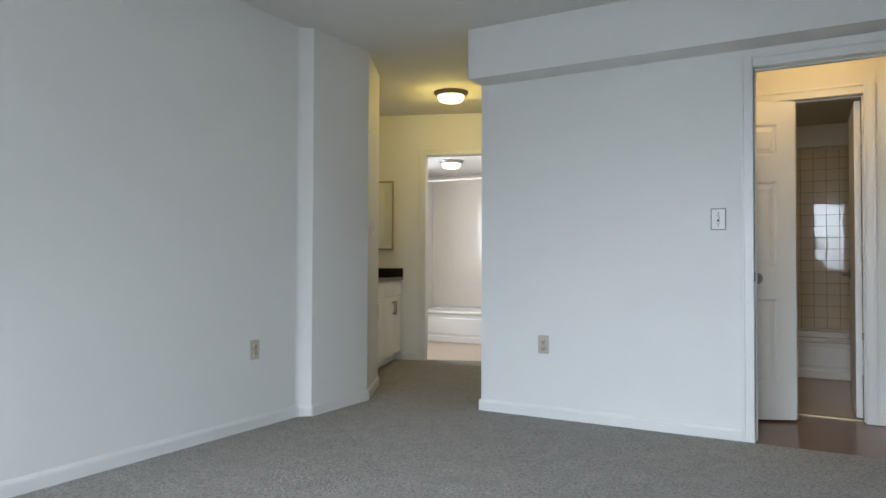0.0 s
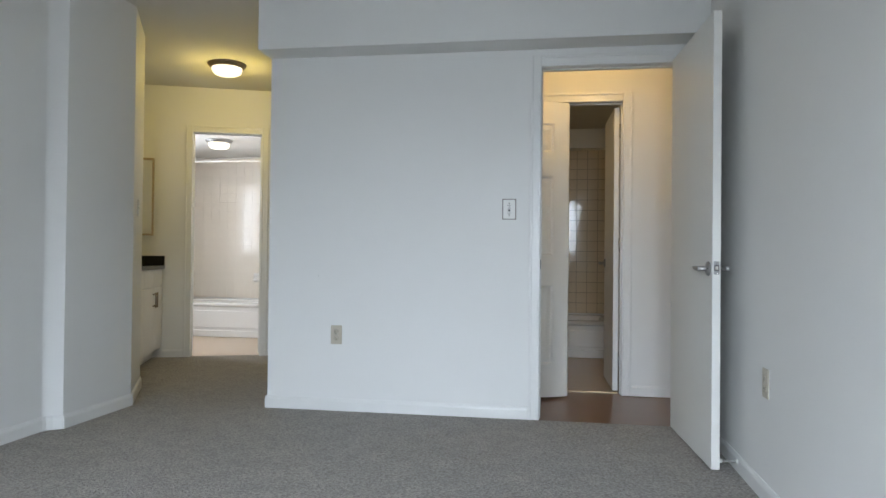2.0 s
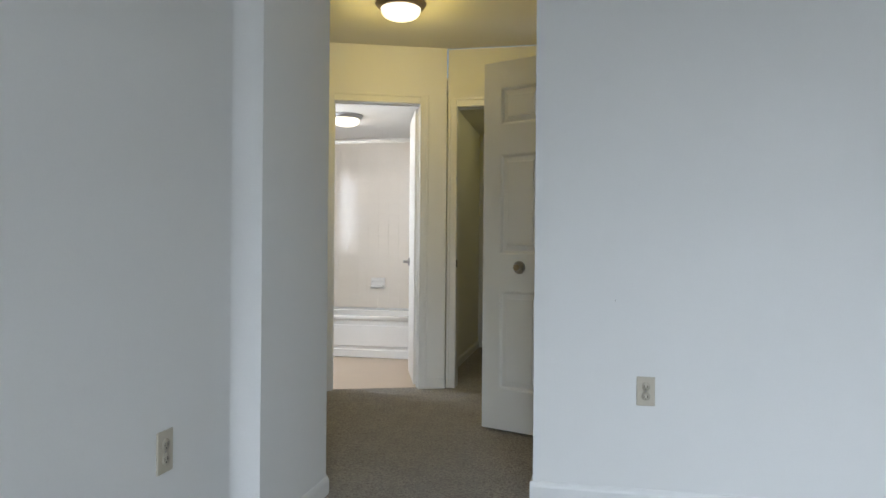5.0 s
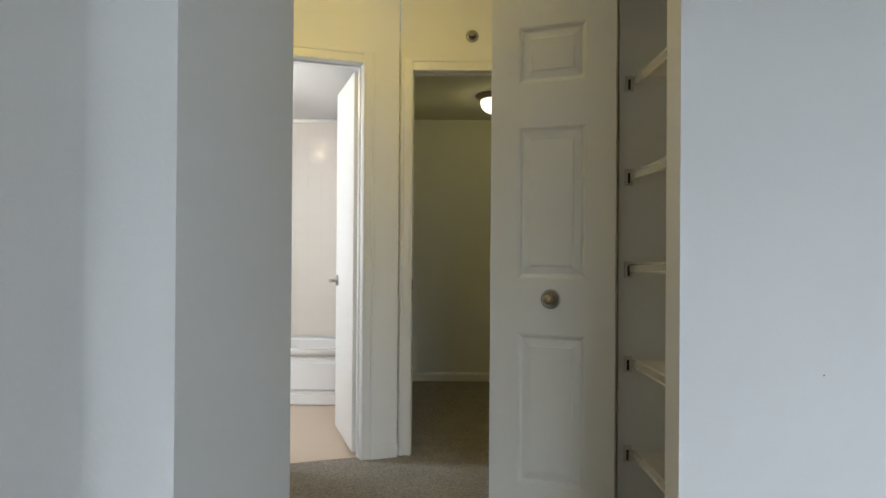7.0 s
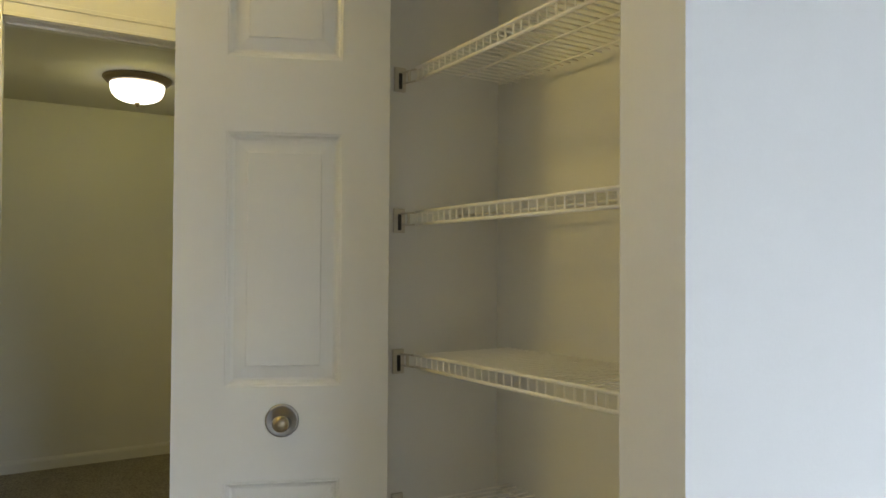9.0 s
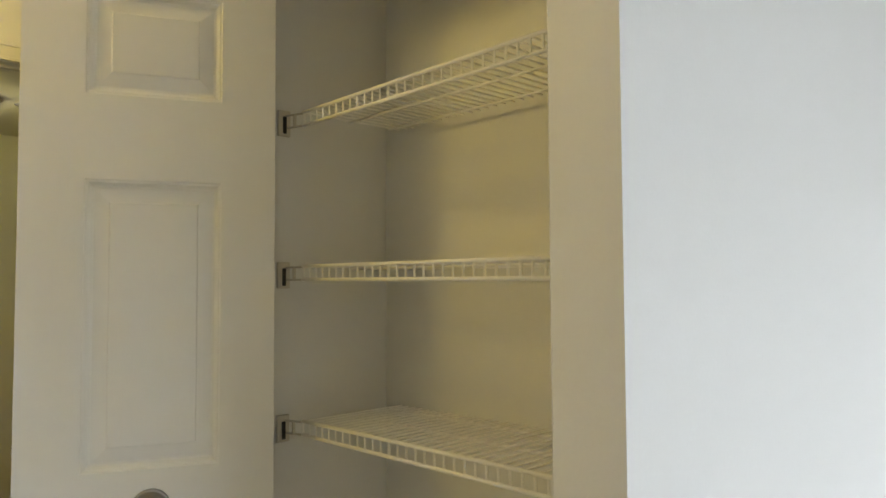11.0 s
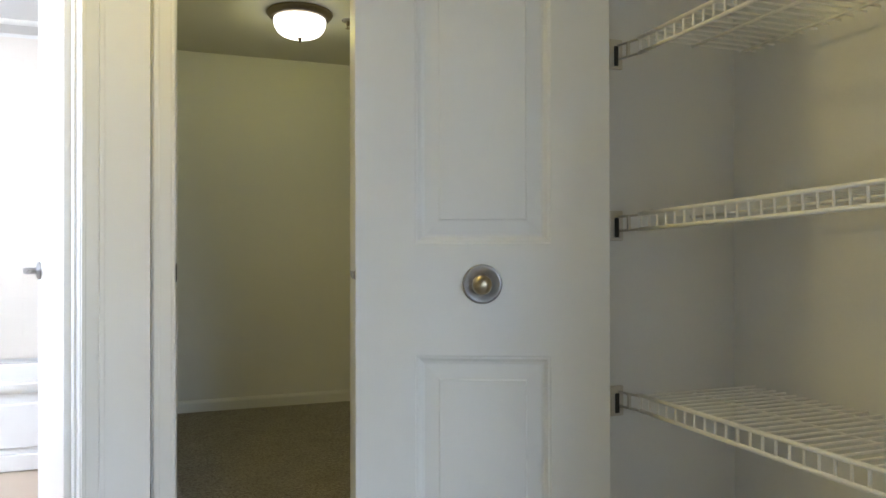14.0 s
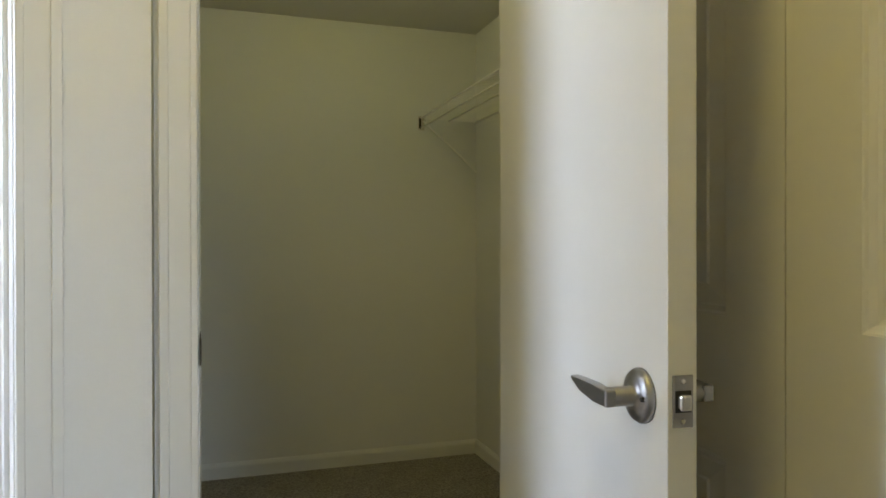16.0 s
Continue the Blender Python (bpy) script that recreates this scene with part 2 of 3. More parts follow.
def baseboard(a, b, name="baseboard", h=0.072):
    """Runs from a to b on the right side of that line's left wall."""
    m, length = along(a, b)
    bm = bmesh.new()
    pts = [(0, 0), (0, h), (-0.004, h), (-0.010, h - 0.012), (-0.012, h - 0.02), (-0.012, 0)]
    ends = [[bm.verts.new((x, y, z)) for y, z in pts] for x in (0, length)]
    bm.faces.new(ends[0])
    bm.faces.new(ends[1][::-1])
    for i in range(len(pts)):
        j = (i + 1) % len(pts)
        bm.faces.new((ends[0][i], ends[0][j], ends[1][j], ends[1][i]))
    return top(name, bm, TRIM, "low white painted wooden baseboard along the wall", "baseboard", kind="structure", m=m)


def casing(name, m, s0, s1, ztop, w=0.062, sides="lrt", depth=0.1, jamb=True, stops="lr", label="white painted moulded door casing"):
    """Casing and jamb about an opening, in a wall's frame (face at y 0, body towards y+)."""
    holder = tagged(new(name), label, "door frame", kind="structure")
    holder.matrix_world = m

    def stick(n, x0, x1, z0, z1, upright):
        bm = bmesh.new()
        box(x0, x1, -0.011, 0.0, z0, z1, bm=bm, bevel=0.002)
        if upright:
            inner = x1 if x1 <= s0 + 0.01 else x0
            out = x0 if inner == x1 else x1
            g = -1 if out < inner else 1
            box(min(out, out - g * 0.016), max(out, out - g * 0.016), -0.018, -0.0105, z0, z1, bm=bm, bevel=0.002)
            box(min(inner, inner + g * 0.012), max(inner, inner + g * 0.012), -0.015, -0.0105, z0, z1, bm=bm, bevel=0.002)
        else:
            box(x0, x1, -0.018, -0.0105, z1 - 0.016, z1, bm=bm, bevel=0.002)
            box(x0, x1, -0.015, -0.0105, z0, z0 + 0.012, bm=bm, bevel=0.002)
        part(n, bm, TRIM, holder)

    if "l" in sides:
        stick("casing_side", s0 - w, s0, 0, ztop + w, True)
    if "r" in sides:
        stick("casing_side", s1, s1 + w, 0, ztop + w, True)
    if "t" in sides:
        stick("casing_head", s0 + 0.0005, s1 - 0.0005, ztop, ztop + w, False)
    if jamb:
        part("jamb", box(s0 - 0.008, s0 + 0.002, 0.001, depth - 0.001, 0, ztop, bevel=0.001), TRIM, holder)
        part("jamb", box(s1 - 0.002, s1 + 0.008, 0.001, depth - 0.001, 0, ztop, bevel=0.001), TRIM, holder)
        part("jamb_head", box(s0 + 0.002, s1 - 0.002, 0.001, depth - 0.001, ztop - 0.002, ztop + 0.008, bevel=0.001), TRIM, holder)
        bm = bmesh.new()
        if "l" in stops:
            box(s0 + 0.002, s0 + 0.009, 0.045, 0.08, 0, ztop - 0.002, bm=bm)
        box(s1 - 0.009, s1 - 0.002, 0.045, 0.08, 0, ztop - 0.002, bm=bm)
        box(s0 + 0.009, s1 - 0.009, 0.045, 0.08, ztop - 0.010, ztop - 0.002, bm=bm)
        part("door_stop", bm, TRIM, holder)
    return holder


# ---- structure ----
CZ = 2.468
carpet_edge = [(-1.05, -5.7), (2.62, -5.7), (2.62, 0.0), (0.53, 0.0), (0.53, 2.2), (0.64, 2.2), (0.64, 4.27), (-0.84, 4.27), (-0.84, 2.13), (-2.3, 1.60), (-1.83, 0.2), (-1.2, 0.33), (-1.05, -0.7)]
top("floor_carpet", prism(carpet_edge, -0.02, 0.0), CARPET, "grey-beige cut pile carpet over the bedroom floor", "carpet", kind="structure")
top("floor_slab", box(-3.0, 3.8, -5.9, 4.5, -0.15, -0.021), GROUT, "plain concrete slab under the floors", "floor", kind="structure")
top("floor_hall", box(1.2, 3.7, 0.001, 0.93, -0.02, -0.004), WOOD, "dark reddish brown wood laminate hall floor", "floor", kind="structure")
top("floor_hall_bath", box(0.8, 2.45, 0.931, 3.4, -0.02, -0.003), VINYL2, "tan vinyl bathroom floor", "floor", kind="structure")
top("floor_bath", prism([(-2.85, 1.42), (-0.845, 2.15), (-0.845, 4.2), (-2.85, 4.2)], -0.02, -0.003), VINYL, "peach-beige vinyl bathroom floor in daylight", "floor", kind="structure")

top("ceiling_main", box(-2.9, 2.75, -5.85, 2.13, CZ, CZ + 0.1), CEIL, "flat off-white painted ceiling", "ceiling", kind="structure")
top("ceiling_closet", box(-0.83, 0.63, 2.2505, 4.2595, 2.195, 2.29), CEIL, "low off-white ceiling of the walk-in closet", "ceiling", kind="structure")
top("ceiling_bath", prism([(-2.749, 1.50), (-0.932, 2.17), (-0.932, 4.061), (-2.749, 4.061)], 2.15, 2.25), CEIL, "low white bathroom ceiling", "ceiling", kind="structure")
top("ceiling_hall", box(1.2, 3.7, 0.108, 0.839, 2.44, 2.54), CEIL, "off-white hall ceiling", "ceiling", kind="structure")
top("ceiling_hall_bath", box(0.8, 2.45, 0.941, 3.5, 2.30, 2.4), CEIL, "off-white bathroom ceiling", "ceiling", kind="structure")

# bedroom
wall("wall_door_side", (0.01, 0.01), (2.72, 0.01), 0.097, 0, CZ, [(1.656, 2.428, 0, 2.053)])
top("soffit", box(0.01, 2.559, -0.19, 0.0095, 2.147, CZ - 0.0005), WALL, "boxed off-white soffit under the ceiling", "soffit", kind="structure")
wall("wall_right", (2.56, 0.009), (2.56, -5.7), 0.15, 0, CZ)
wall("wall_window", (2.72, -5.701), (-1.05, -5.701), 0.15, 0, CZ, [(0.33, 1.01, 0.8, 2.3), (1.32, 2.92, 0.7, 2.2)])
COVE = [(-0.905 + 0.072 * k * k, -0.775 + 0.08 * k - 0.005 * k * k) for k in [i / 36 for i in range(37)]]
left = [(-0.905, -5.7)] + COVE + [(-0.826, -0.115), (-1.115, 0.43), (-1.775, 0.234), (-1.80, 0.12), (-1.19, 0.30), (-0.985, -0.14), (-1.04, -0.6), (-1.04, -5.7)]
top("wall_left", prism(left, 0, CZ - 0.0005), WALL, "off-white painted wall with a shallow pilaster", "wall", kind="structure")
baseboard((-0.905, -5.7), (-0.905, -0.775))
for p, q in ((0, 12), (12, 24), (24, 36)):
    baseboard(COVE[p], COVE[q])
baseboard((-0.833, -0.704), (-0.826, -0.109))
baseboard((-0.826, -0.115), (-1.115, 0.43))
baseboard((-1.115, 0.43), (-1.20, 0.405))
baseboard((-0.002, 0.01), (1.60, 0.01))
baseboard((0.01, 0.107), (0.01, 0.01))
baseboard((2.50, 0.01), (2.56, 0.01))
baseboard((2.56, 0.0), (2.56, -5.7))

# corridor: closets along its side
wall("wall_corridor_closets", (0.01, 2.139), (0.01, 0.1075), 0.10, 0, CZ - 0.001, [(0.097, 1.023, 0, 2.065), (1.139, 2.031, 0, 2.065)])
wall("wall_linen_far", (0.525, 0.96), (0.111, 0.96), -0.15, 0, CZ - 0.002)
wall("wall_linen_back", (0.525, 2.138), (0.525, 0.108), -0.09, 0, CZ - 0.001)
baseboard((0.01, 1.115), (0.01, 1.001))

# angled bath wall and vanity alcove
BATH_O = (-0.735 - 1.62 * math.cos(radians(20)), 2.12 - 1.62 * math.sin(radians(20)))
BATH_E = (-0.735 - 0.03 * math.cos(radians(20)), 2.12 - 0.03 * math.sin(radians(20)))
bath_m, bath_len = along(BATH_O, BATH_E)
wall("wall_bath", BATH_O, BATH_E, 0.10, 0, CZ - 0.001, [(1.62 - 0.846, 1.62 - 0.216, 0, 2.064)])
casing("door_frame_bath", bath_m, 1.62 - 0.838, 1.62 - 0.224, 2.056, depth=0.1)
wall("wall_vanity", (-1.76, 0.20), BATH_O, 0.1, 0, CZ - 0.0015)
for s0, s1 in ((1.62 - 1.075, 1.62 - 0.893), (1.62 - 0.173, bath_len)):
    p0, p1 = bath_m @ Vector((s0, 0, 0)), bath_m @ Vector((s1, 0, 0))
    baseboard((p0.x, p0.y), (p1.x, p1.y))

# walk-in closet
wall("wall_walk_in", (-0.762, 2.14), (0.12, 2.14), 0.11, 0, CZ - 0.0005, [(0.062, 0.687, 0, 2.053)])
walkin_m, _ = along((-0.762, 2.14), (0.12, 2.14))
casing("door_frame_walk_in", walkin_m, 0.070, 0.679, 2.045, depth=0.11, stops="r")
wall("wall_walk_in_back", (-0.93, 4.26), (0.74, 4.26), 0.1, 0, 2.3)
wall("wall_walk_in_right", (0.63, 4.259), (0.63, 2.139), 0.1, 0, 2.3)
wall("wall_walk_in_front", (0.121, 2.1395), (0.629, 2.1395), 0.11, 0, 2.3)
wall("wall_walk_in_left", (-0.83, 2.251), (-0.83, 4.259), 0.1, 0, 2.3)
baseboard((-0.83, 4.26), (0.63, 4.26))
baseboard((0.63, 4.25), (0.63, 2.26))
baseboard((-0.83, 2.26), (-0.83, 4.25))

# bath
wall("wall_bath_window", (-2.75, 1.30), (-2.75, 4.2), 0.12, 0, 2.3, [(0.72, 1.32, 0.96, 1.96)])
wall("wall_bath_back", (-2.749, 4.062), (-0.931, 4.062), 0.1, 0, 2.3)
top("wall_bath_end", box(-1.2, -0.931, 3.27, 4.061, 0, 2.149), WALL, "white painted wall at the end of the bathtub", "wall", kind="structure")
wall("wall_bath_near", (-2.75, 1.398), (BATH_O[0] - 0.095, BATH_O[1] + 0.005), -0.1, 0, CZ - 0.002)

# hall and its bathroom
wall("wall_hall_far", (1.3, 0.84), (3.7, 0.84), 0.1, 0, 2.55, [(0.277, 0.916, 0, 2.026)])
hall_m, _ = along((1.3, 0.84), (3.7, 0.84))
casing("door_frame_hall_bath", hall_m, 0.285, 0.908, 2.018, depth=0.1)
wall("wall_hall_end", (1.40, 0.108), (1.40, 0.839), 0.1, 0, 2.55)
wall("wall_hall_other_end", (3.6, 0.839), (3.6, 0.108), 0.1, 0, 2.55)
wall("wall_hall_near", (3.7, 0.107), (2.721, 0.107), 0.097, 0, 2.55)
baseboard((2.271, 0.84), (3.6, 0.84))
wall("wall_hall_bath_right", (2.31, 3.36), (2.31, 0.941), 0.1, 0, 2.4)
wall("wall_hall_bath_left", (0.85, 0.941), (0.85, 3.36), 0.1, 0, 2.4)
wall("wall_hall_bath_back", (0.75, 3.362), (2.42, 3.362), 0.1, 0, 2.4)
room_m, _ = along((0.01, 0.01), (2.72, 0.01))
casing("door_frame_bedroom", room_m, 1.654, 2.41, 2.045, depth=0.097)
top("threshold", box(1.58, 2.19, 0.925, 0.937, -0.004, 0.004, bevel=0.001), SILL, "brass-coloured strip across the bathroom doorway", "threshold", kind="structure")

# ---- things ----


def panel_face(bm, w, z0, z1, panels, y, sign):
    """One moulded face of a leaf: flat stiles and rails with sunk, raised-field panels. sign: -1 faces y-."""
    xs = sorted({0, w, *[p[0] for p in panels], *[p[1] for p in panels]})
    zs = sorted({z0, z1, *[p[2] for p in panels], *[p[3] for p in panels]})
    boxes = {(p[0], p[2]) for p in panels}

    def quad(a, b, c, d):
        vs = [bm.verts.new(v) for v in (a, b, c, d)]
        bm.faces.new(vs if sign < 0 else vs[::-1])

    for x0, x1 in zip(xs, xs[1:]):
        for a, b in zip(zs, zs[1:]):
            if (x0, a) not in boxes:
                quad((x0, y, a), (x1, y, a), (x1, y, b), (x0, y, b))
                continue
            rings = [(0, 0), (0.002, 0.002), (0.006, 0.0025), (0.012, 0.009), (0.017, 0.0105), (0.043, 0.005), (0.0455, 0.002), (0.048, 0.002)]
            pts = []
            for inset, deep in rings:
                yy = y - sign * deep
                pts.append([(x0 + inset, yy, a + inset), (x1 - inset, yy, a + inset), (x1 - inset, yy, b - inset), (x0 + inset, yy, b - inset)])
            for p, q in zip(pts, pts[1:]):
                for i in range(4):
                    j = (i + 1) % 4
                    quad(p[i], p[j], q[j], q[i])
            quad(*pts[-1])


def panel_leaf(w, h, t, panels):
    bm = bmesh.new()
    panel_face(bm, w, 0, h, panels, 0, -1)
    panel_face(bm, w, 0, h, panels, t, 1)
    for a, b in (((0, 0), (w, 0)), ((w, 0), (w, h)), ((w, h), (0, h)), ((0, h), (0, 0))):
        bm.faces.new([bm.verts.new(v) for v in ((a[0], 0, a[1]), (a[0], t, a[1]), (b[0], t, b[1]), (b[0], 0, b[1]))])
    bmesh.ops.remove_doubles(bm, verts=bm.verts, dist=1e-5)
    return bm


def round_knob(parent, x, z, y=0.0, flip=1):
    """A dished round plate with a ball knob on a face that looks to y-."""
    turn = pose(x, y, z, 90 * flip, 0, 0)
    k = part("knob_plate", lathe([(0, 0), (0.036, 0), (0.036, 0.004), (0.034, 0.007), (0.031, 0.007), (0.022, 0.003), (0.012, 0.003), (0, 0.003)]), NICKEL, parent, "satin nickel round plate", True, turn)
    part("knob", lathe([(0.007, 0.002), (0.007, 0.018), (0.010, 0.022), (0.0155, 0.028), (0.018, 0.036), (0.016, 0.044), (0.009, 0.049), (0, 0.050)]), BRASSY, k, "worn brass-tinted ball knob", True)
    return k


def lever(parent, x, z, y, flip, reach=-1):
    """A lever handle on a round rose. flip 1: on the face that looks to y-."""
    turn = pose(x, y, z, 90 * flip, 0, 0)
    rose = part("lever_rose", lathe([(0, 0), (0.0325, 0), (0.0325, 0.004), (0.029, 0.009), (0.020, 0.0115), (0.013, 0.013), (0.0115, 0.016), (0.0115, 0.046), (0.009, 0.049), (0, 0.049)]), NICKEL, parent, "satin nickel round rose", True, turn)
    bm = bmesh.new()
    outline = [(0.012, -0.010), (0.012, 0.010), (-0.030, 0.0105), (-0.070, 0.0100), (-0.098, 0.0085), (-0.096, 0.0030), (-0.060, -0.0040), (-0.020, -0.0095)]
    # the blade lies in the plane of the door, drawn as length and height
    rows = []
    for dy in (0.038, 0.052):
        rows.append([bm.verts.new((-reach * px, flip * pz, dy - (0.004 if px < -0.08 else 0))) for px, pz in outline])
    bm.faces.new(rows[0])
    bm.faces.new(rows[1][::-1])
    for i in range(len(outline)):
        j = (i + 1) % len(outline)
        bm.faces.new((rows[0][i], rows[0][j], rows[1][j], rows[1][i]))
    bmesh.ops.bevel(bm, geom=list(bm.edges), offset=0.0025, segments=2, profile=0.5, affect="EDGES")
    part("lever_blade", bm, NICKEL, rose, "tapered satin nickel lever")
    part("privacy_pin", lathe([(0, 0.0095), (0.0028, 0.0095), (0.0028, 0.0135), (0, 0.0135)], segments=12), DARK, rose, "", True, pose(reach * -0.022, 0, 0, 0, 0, 0))
    return rose


def latch_plate(parent, x, t, z):
    """On the leaf's end at x, thickness t."""
    p = part("latch_plate", box(x - 0.001, x + 0.0015, t / 2 - 0.0125, t / 2 + 0.0125, z - 0.029, z + 0.029, bevel=0.0006), NICKEL, parent, "satin nickel latch plate")
    part("latch_bolt", box(x + 0.001, x + 0.011, t / 2 - 0.008, t / 2 + 0.006, z - 0.009, z + 0.009, bevel=0.003), CHROME, p)
    part("latch_hole", box(x + 0.0012, x + 0.0022, t / 2 - 0.0095, t / 2 + 0.0095, z - 0.012, z + 0.012), DARK, p)
    for dz in (-0.022, 0.022):
        part("screw", lathe([(0, 0), (0.0032, 0), (0.0026, 0.0012), (0, 0.0012)], segments=12), CHROME, p, "", True, pose(x + 0.0013, t / 2, z + dz, 0, 90, 0))


def hinges(parent, y, zs=(0.22, 1.02, 1.82)):
    for z in zs:
        h = part("hinge", rod((0, 0, -0.045), (0, 0, 0.045), 0.006, segments=10), NICKEL, parent, "", True, pose(-0.004, y, z))
        part("hinge_pin", rod((0, 0, -0.05), (0, 0, 0.05), 0.0035, segments=8), NICKEL, h, "", True)


def flat_door(name, a, b, t, h, handle_z, label, handles=True, hinge_y=None, reach=-1, bottom=0.012):
    m, w = along(a, b)
    d = empty(name, m @ pose(0, 0, bottom), label, "door")
    part("leaf", box(0, w, 0, t, 0, h, bevel=0.0015), DOOR, d)
    if handles:
        lever(d, w - 0.056, handle_z - bottom, 0, 1, reach)
        lever(d, w - 0.056, handle_z - bottom, t, -1, reach)
        latch_plate(d, w, t, handle_z - bottom + 0.004)
    hinges(d, t + 0.004 if hinge_y is None else hinge_y)
    return d


LEAF_W = 0.467
LEAF_PANELS = [(0.110, 0.361, 0.225, 0.770), (0.110, 0.361, 0.973, 1.524), (0.110, 0.361, 1.687, 1.893)]


def bifold_leaf(name, a, b, knob_at=None, label="white painted bifold closet door leaf with three panels", h=2.04):
    m, length = along(a, b)
    d = empty(name, m @ pose(0, 0, 0.012), label, "door", "bifold closet doors")
    part("leaf", panel_leaf(length, h, 0.034, [(p[0] * length / LEAF_W, p[1] * length / LEAF_W, p[2] * h / 2.04, p[3] * h / 2.04) for p in LEAF_PANELS]), DOOR, d)
    if knob_at:
        round_knob(d, knob_at, 0.90 * h / 2.04)
    return d


# open bifold of the linen closet
open_leaf = bifold_leaf("bifold_door", (-0.344, 1.0515), (0.078, 0.872), 0.231, "white three-panel bifold leaf, folded open, with a round knob")
part("hinge_mark", box(-0.0008, 0.0, 0.016, 0.019, 0.66, 0.80), GREYP, open_leaf)
bifold_leaf("bifold_door", (0.104, 0.990), (-0.328, 1.120), None, "white three-panel bifold leaf folded behind its fellow")
# closed pair further along the corridor
bifold_leaf("bifold_door", (0.028, 2.041), (0.028, 1.581), 0.234, "closed white three-panel bifold leaf with a round knob")
bifold_leaf("bifold_door", (0.028, 1.5785), (0.028, 1.118), None, "closed white three-panel bifold leaf in the corridor")
top("bifold_track", box(0.045, 0.085, 0.112, 0.995, 2.054, 2.0645), NICKEL, "thin metal track over the linen closet opening", "track", kind="structure")
# pair in the hall, half open
bifold_leaf("bifold_door", (1.415, 0.478), (1.838, 0.676), 0.234, "white three-panel hall bifold leaf, half open, with a round knob", 1.965)
bifold_leaf("bifold_door", (1.845, 0.745), (1.41, 0.815), None, "white three-panel hall bifold leaf at the back of the fold", 1.965)

# swing doors
flat_door("door_bedroom", (2.386, -0.048), (2.432, -0.828), 0.036, 2.028, 0.895, "flat white painted bedroom door standing open with lever handles")
flat_door("door_walk_in", (-0.1375, 2.118), (-0.193, 1.520), 0.036, 2.028, 0.910, "flat white painted closet door standing open with lever handles", hinge_y=0.04)
flat_door("door_bath", (-0.971, 2.150), (-1.149, 2.708), 0.036, 2.028, 0.905, "flat white bathroom door standing open inwards", hinge_y=-0.004)
flat_door("door_hall_bath", (2.194, 0.948), (2.176, 1.545), 0.036, 1.985, 0.90, "flat white hall bathroom door standing open inwards", hinge_y=-0.004)


def strike(m, x, y, z, face):
    p = tagged(new("strike_plate"), "small worn metal strike plate let into the door jamb", "strike plate")
    p.matrix_world = m @ pose(x, y, z)
    part("plate", box(0 if face > 0 else -0.0015, 0.0015 if face > 0 else 0, -0.012, 0.012, -0.029, 0.029, bevel=0.0004), AGED, p)
    part("lip", box(0 if face > 0 else -0.003, 0.003 if face > 0 else 0, -0.036, -0.0125, -0.024, 0.024, bevel=0.001), AGED, p)
    part("bolt_hole", box(0.0012 if face > 0 else -0.002, 0.002 if face > 0 else -0.0012, -0.007, 0.007, -0.014, 0.014), DARK, p)


strike(walkin_m, 0.0721, 0.022, 0.906, 1)
strike(room_m, 1.6561, 0.022, 0.90, 1)

# ---- wall plates ----


def cover(name, m, mat_plate, label, kind_of, w=0.070, h=0.114):
    p = empty(name, m, label, kind_of)
    part("plate", box(-w / 2, w / 2, -0.006, 0, -h / 2, h / 2, bevel=0.0022), mat_plate, p)
    return p


def outlet(m):
    p = cover("outlet", m, ALMOND, "almond plastic duplex power outlet low on the wall", "power outlet")
    for dz in (-0.0195, 0.0195):
        s = part("socket", lathe([(0, 0), (0.0165, 0), (0.0165, 0.002), (0, 0.002)], segments=20), ALMOND, p, "", True, pose(0, -0.006, dz, 90, 0, 0))
        for dx in (-0.0065, 0.0065):
            part("slot", box(dx - 0.0012, dx + 0.0012, -0.005, 0.005, 0.0018, 0.0026), DARK, s)
        part("slot", lathe([(0, 0.0018), (0.0024, 0.0018), (0.0024, 0.0026), (0, 0.0026)], segments=10), DARK, s, "", True, pose(0, -0.0095, 0))
    part("screw", lathe([(0, 0), (0.003, 0), (0.002, 0.001), (0, 0.001)], segments=10), NICKEL, p, "", True, pose(0, -0.006, 0, 90, 0, 0))
    return p


def switch(m, label="white toggle light switch, its plate's shadow drawn as grey rim"):
    p = empty("light_switch", m, label, "light switch")
    # this rim puts the shadow around the plate into grey colour
    part("shadow_border", box(-0.041, 0.041, -0.003, 0, -0.061, 0.061, bevel=0.001), GREYP, p, "grey rim drawn for the plate's shadow")
    part("plate", box(-0.0345, 0.0345, -0.007, -0.003, -0.055, 0.055, bevel=0.0018), WHITEP, p)
    part("slot", box(-0.006, 0.006, -0.0078, -0.007, -0.013, 0.013), DARK, p)
    part("toggle", box(-0.0045, 0.0045, -0.019, -0.0075, -0.002, 0.010, bevel=0.0012), WHITEP, p)
    for dz in (-0.034, 0.034):
        part("screw", lathe([(0, 0), (0.0045, 0), (0.003, 0.0015), (0, 0.0015)], segments=10), GREYP, p, "", True, pose(0, -0.007, dz, 90, 0, 0))
    for dz in (-0.022, 0.022):
        part("mark", box(-0.012, 0.012, -0.0074, -0.007, dz - 0.0015, dz + 0.0015), GREYP, p)
    return p


